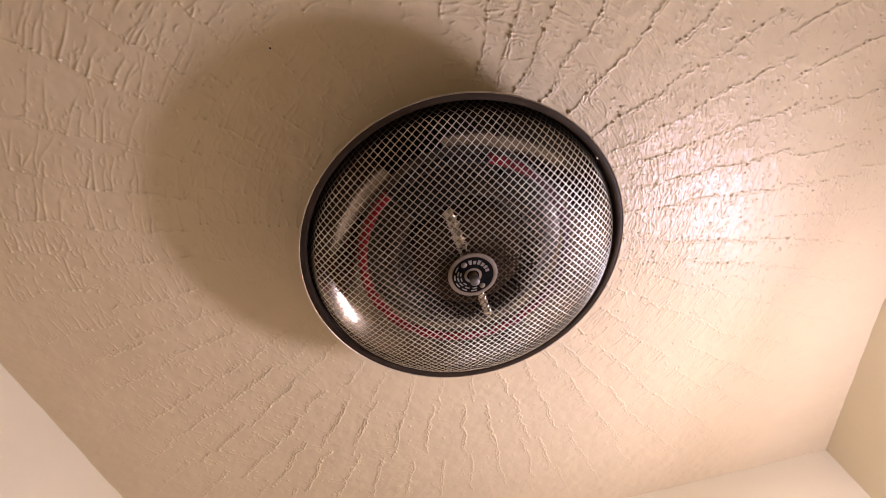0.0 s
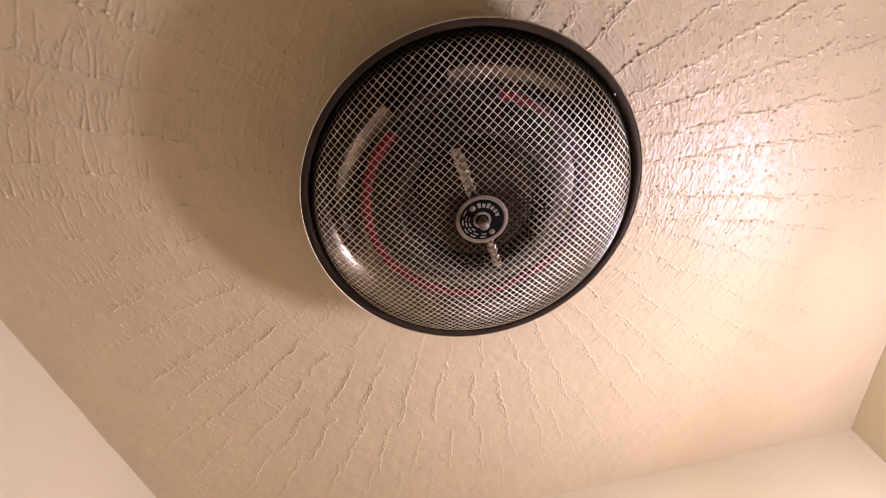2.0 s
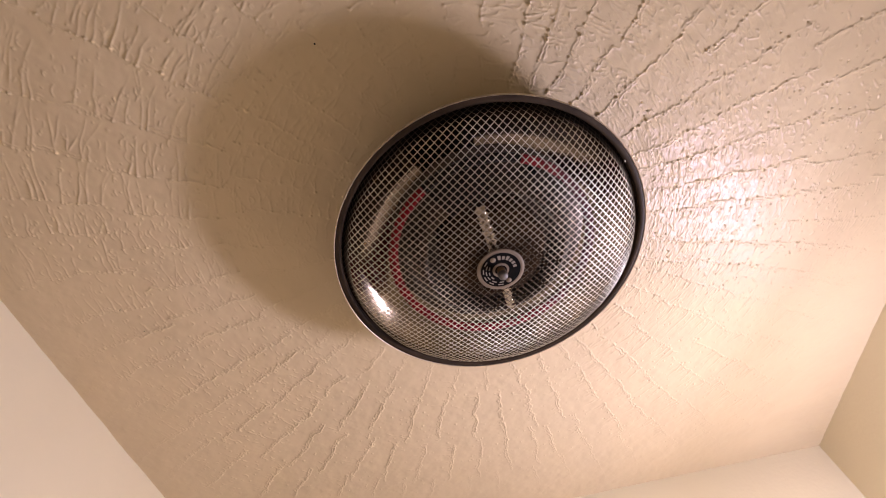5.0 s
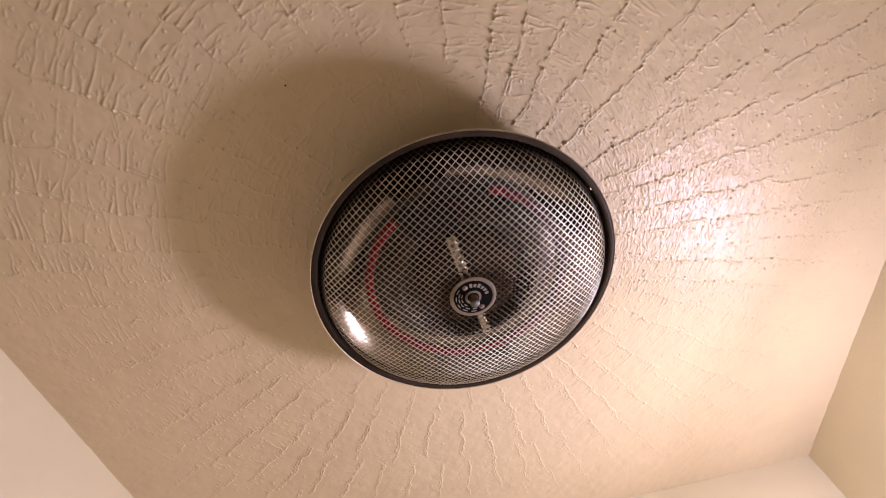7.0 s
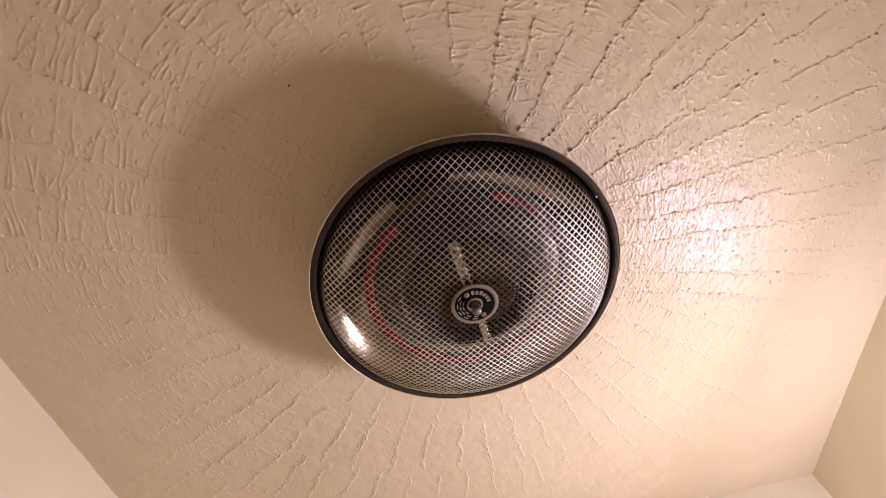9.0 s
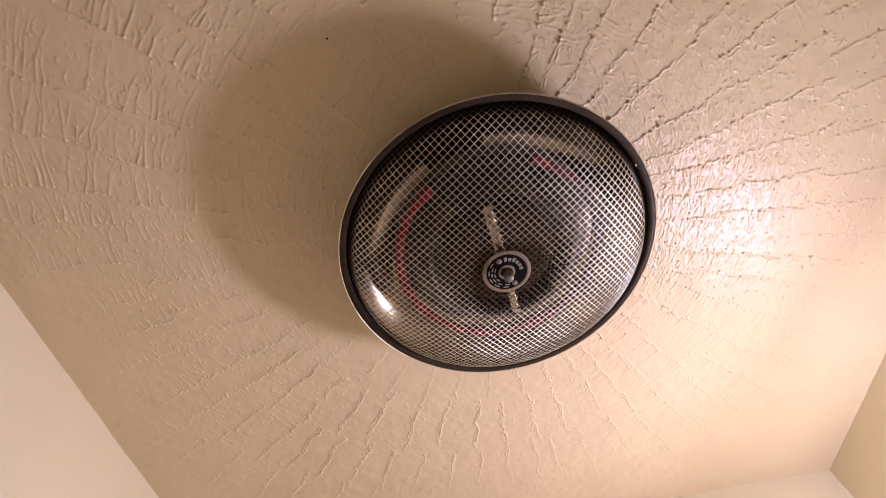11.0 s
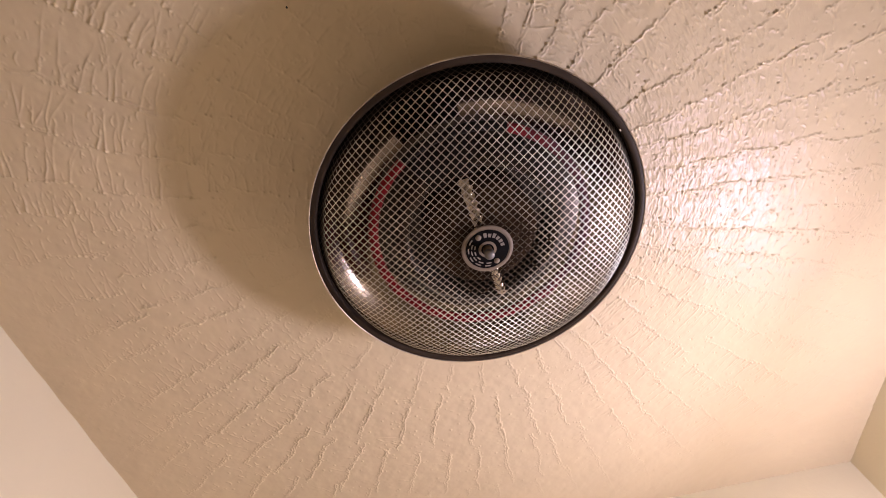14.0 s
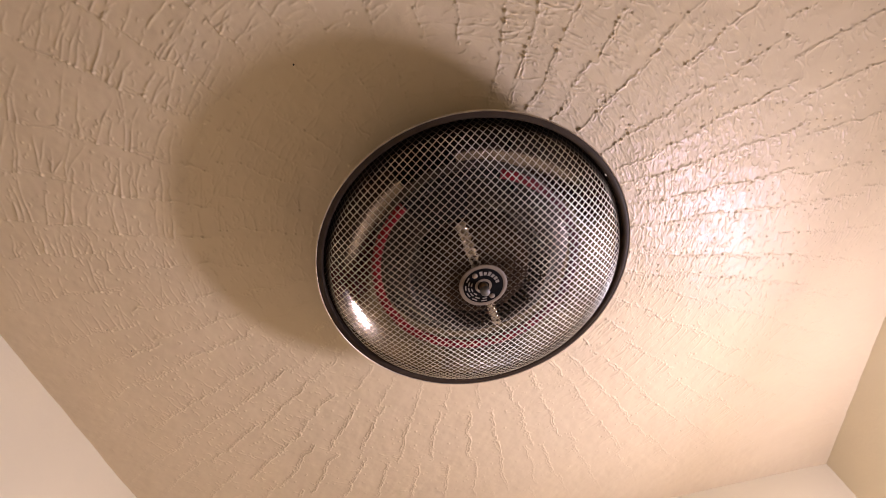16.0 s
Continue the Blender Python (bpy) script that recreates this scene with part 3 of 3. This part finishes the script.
bm = bmesh.new()
count = int(REACH / PITCH)
for fam in range(2):
    c, s = math.cos(TURN + fam * math.pi / 2), math.sin(TURN + fam * math.pi / 2)
    for k in range(-count, count + 1):
        u = k * PITCH
        if REACH - abs(u) < 0.001:
            continue
        half = math.sqrt(REACH * REACH - u * u)
        nseg = max(8, int(2 * half / (PITCH / 2)))
        row, last = [], None
        for i in range(nseg + 1):
            v = -half + 2 * half * i / nseg
            p, up = pressed(c * v - s * u, s * v + c * u)
            p2, _ = pressed(c * (v + 0.0005) - s * u, s * (v + 0.0005) + c * u)
            p1, _ = pressed(c * (v - 0.0005) - s * u, s * (v - 0.0005) + c * u)
            side = (p2 - p1).cross(up).normalized()
            over = 0.00022 * math.cos(math.pi * v / PITCH) * (1 if (k + fam) % 2 else -1)
            ring = [bm.verts.new(p + up * over + side * (WIRE * math.cos(t)) + up * (0.55 * WIRE * math.sin(t))) for t in (0, 0.9, 2.24, 3.14, 4.04, 5.38)]
            if last:
                for j in range(6):
                    bm.faces.new((last[j], last[(j + 1) % 6], ring[(j + 1) % 6], ring[j]))
            last = ring
bmesh.ops.recalc_face_normals(bm, faces=bm.faces)
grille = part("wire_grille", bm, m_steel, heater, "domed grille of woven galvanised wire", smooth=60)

# lint caught on the crossings of the wires round the badge
m_lint = vary(material("brown_lint", (0.045, 0.031, 0.020), 0.95), (0.045, 0.031, 0.020), 0.5, 260, rough=(0.85, 1.0))
m_lint.node_tree.nodes["Principled BSDF"].inputs["Specular IOR Level"].default_value = 0.1
lint_rng = random.Random(11)
verts, faces = [], []
for i in range(-13, 14):
    for j in range(-13, 14):
        u, v = i * PITCH, j * PITCH
        x, y = math.cos(TURN) * v - math.sin(TURN) * u, math.sin(TURN) * v + math.cos(TURN) * u
        far = math.hypot(x, y)
        side = math.cos(math.atan2(y, x) - 0.75)
        if far < 0.024 or lint_rng.random() > 1.0 - far / (0.046 + 0.026 * side):
            continue
        p, up = pressed(x, y)
        size = lint_rng.uniform(0.0009, 0.0021) * (1.25 - 8 * max(0.0, far - 0.03))
        first = len(verts)
        spin = lint_rng.uniform(0, 6)
        for ring, (w, h) in enumerate(((1.0, 0.0), (0.55, -0.00075), (0.6, 0.0007))):
            for k in range(9):
                a = spin + 2 * math.pi * k / 9
                w2 = w * size * lint_rng.uniform(0.55, 1.35)
                verts.append(p + Vector((w2 * math.cos(a), w2 * math.sin(a), h)))
        for ring in (1, 2):
            for k in range(9):
                q = (first + k, first + (k + 1) % 9, first + ring * 9 + (k + 1) % 9, first + ring * 9 + k)
                faces.append(q if ring == 1 else q[::-1])
            cap = [first + ring * 9 + k for k in range(9)]
            faces.append(cap if ring == 1 else cap[::-1])
me = bpy.data.meshes.new("lint")
me.from_pydata(verts, [], faces)
me.materials.append(m_lint)
lint = new("lint", me)
lint.parent = grille
tagged(lint, "brown lint caught in the wires round the badge", kind="stuff")

# badge at the middle of the grille
ZB = -0.0915
badge = part("badge", lathe([(0.0, ZB + 0.0006), (0.0240, ZB + 0.0006), (0.0252, ZB), (0.0252, ZB - 0.0008), (0.0246, ZB - 0.0012), (0.0220, ZB - 0.0012), (0.0218, ZB - 0.0009), (0.0, ZB - 0.0009)], 64), m_tan, grille, "round badge with tan border")
part("badge_face", lathe([(0.0, ZB - 0.0010), (0.0210, ZB - 0.0010), (0.0210, ZB - 0.0014), (0.0, ZB - 0.0014)], 64), m_badge, grille, "black printed badge face")
part("collar", lathe([(0.0062, ZB - 0.0014), (0.0062, ZB - 0.0020), (0.0086, ZB - 0.0020), (0.0088, ZB - 0.0014)], 48), m_tan, grille, "tan collar round the stud")
part("stud", lathe([(0.0, ZB + 0.004), (0.0046, ZB + 0.004), (0.0046, ZB - 0.0090), (0.0, ZB - 0.0092)], 32), m_brass, grille, "dull brass stud")
part("stud_cap", lathe([(0.0, ZB - 0.0085), (0.0049, ZB - 0.0085), (0.0051, ZB - 0.0110), (0.0047, ZB - 0.0132), (0.0035, ZB - 0.0143), (0.0, ZB - 0.0147)], 32), m_zinc, grille, "grey metal stud cap")
for sx, sy in ((-0.0072, -0.0143), (0.0075, 0.0145)):
    bm = lathe([(0.0, ZB - 0.0012), (0.0029, ZB - 0.0012), (0.0029, ZB - 0.0019), (0.0020, ZB - 0.0027), (0.0, ZB - 0.0029)], 24)
    bmesh.ops.translate(bm, vec=(sx, sy, 0), verts=bm.verts)
    part("rivet", bm, m_tan, grille, "small tan rivet")


def arc_bar(bm, r0, r1, a0, a1, z0, z1):
    """A short printed bar along a ring."""
    n = max(2, int((a1 - a0) / 6))
    rows = []
    for i in range(n + 1):
        a = radians(a0 + (a1 - a0) * i / n)
        rows.append([bm.verts.new((r * math.cos(a), r * math.sin(a), z)) for r, z in ((r0, z0), (r1, z0), (r1, z1), (r0, z1))])
    for p, q in zip(rows, rows[1:]):
        for k in range(4):
            bm.faces.new((p[k], p[(k + 1) % 4], q[(k + 1) % 4], q[k]))
    bm.faces.new(rows[0])
    bm.faces.new(rows[-1][::-1])


for i in range(6):
    bm = bmesh.new()
    a = -98 + i * 16.5
    arc_bar(bm, 0.0132, 0.0180 if i in (0, 2) else 0.0170, a, a + 11, ZB - 0.00175, ZB - 0.0013)
    bmesh.ops.recalc_face_normals(bm, faces=bm.faces)
    part("maker_mark", bm, m_letter, grille, "tan maker's mark printed as a plain bar", smooth=0)
for r, spans in ((0.0185, (86, 118, 146, 176, 206)), (0.0155, (82, 112, 140, 166, 192)), (0.0125, (130, 160, 190))):
    for a in spans:
        bm = bmesh.new()
        arc_bar(bm, r - 0.0006, r + 0.0006, a, a + 18, ZB - 0.00170, ZB - 0.0013)
        bmesh.ops.recalc_face_normals(bm, faces=bm.faces)
        part("small_print", bm, m_letter, grille, smooth=0)

# rods and motor inside the shroud
for side, thick, r0, r1 in ((-1, 0.0056, 0.016, 0.068), (1, 0.0050, 0.016, 0.072)):
    bm = bmesh.new()
    n, around = 72, 24
    rings = []
    for i in range(n + 1):
        f = i / n
        rr = r0 + (r1 - r0) * f
        w = thick * (1.0 + 0.12 * f)
        c = Vector((side * rr * 0.17, side * rr * 0.985, -0.080 + 0.010 * f * f))
        ring = []
        for t in np.linspace(0, 2 * math.pi, around + 1)[:-1]:
            bump = w * (1 + 0.17 * math.cos(2 * math.pi * rr / 0.0075) * math.cos(3 * t + 0.5) - (0.35 * max(0.0, f - 0.95) / 0.05))
            ring.append(bm.verts.new(c + Vector((math.cos(t) * bump, 0, math.sin(t) * bump * 0.8))))
        rings.append(ring)
    for p, q in zip(rings, rings[1:]):
        for k in range(around):
            bm.faces.new((p[k], p[(k + 1) % around], q[(k + 1) % around], q[k]))
    bm.faces.new(rings[0])
    bm.faces.new(rings[-1])
    bmesh.ops.recalc_face_normals(bm, faces=bm.faces)
    part("support_rod", bm, m_chrome, heater, "chrome support rod with crimped surface")
bm = lathe([(0.0, -0.0065), (0.0022, -0.0060), (0.0036, -0.0040), (0.0040, -0.0010), (0.0040, 0.004), (0.0, 0.004)], 20)
bmesh.ops.translate(bm, vec=(0.0500, -0.0815, -0.046), verts=bm.verts)
part("screw", bm, m_badge, heater, "black screw head on the reflector")
bm = bmesh.new()
box(bm, -0.0007, 0.0007, -0.0013, 0.0013, -0.0006, 0.0006)
bmesh.ops.bevel(bm, geom=bm.edges[:], offset=0.0003, segments=2, affect="EDGES")
bmesh.ops.rotate(bm, matrix=Matrix.Rotation(radians(-30), 3, "Z"), verts=bm.verts)
bmesh.ops.translate(bm, vec=(0.1420, -0.0810, -0.0610), verts=bm.verts)
part("clip", bm, m_edge, heater, "small bright metal clip at the rim")
part("motor", lathe([(0.0, -0.070), (0.012, -0.070), (0.014, -0.066), (0.047, -0.0655), (0.055, -0.062), (0.0585, -0.055), (0.059, -0.045), (0.059, -0.0187), (0.0, -0.0187)], 96), m_fan, heater, "dusty brown motor can")


# fly specks on the ceiling
for x, y, size in ((-0.136, -0.228, 1.0), (-0.441, 0.020, 0.55), (-0.430, 0.057, 0.6)):
    bm = lathe([(0.0, 0.0012), (0.0010, 0.0010), (0.0011, 0.0), (0.0009, -0.0006), (0.0, -0.0009)], 16)
    bmesh.ops.scale(bm, vec=(size, size, size), verts=bm.verts)
    speck = tagged(new("speck", as_mesh("speck", bm, m_speck)), "tiny black speck on the painted ceiling", "speck", group="specks on the ceiling")
    speck.location = (x, y, CEIL - 0.0004)
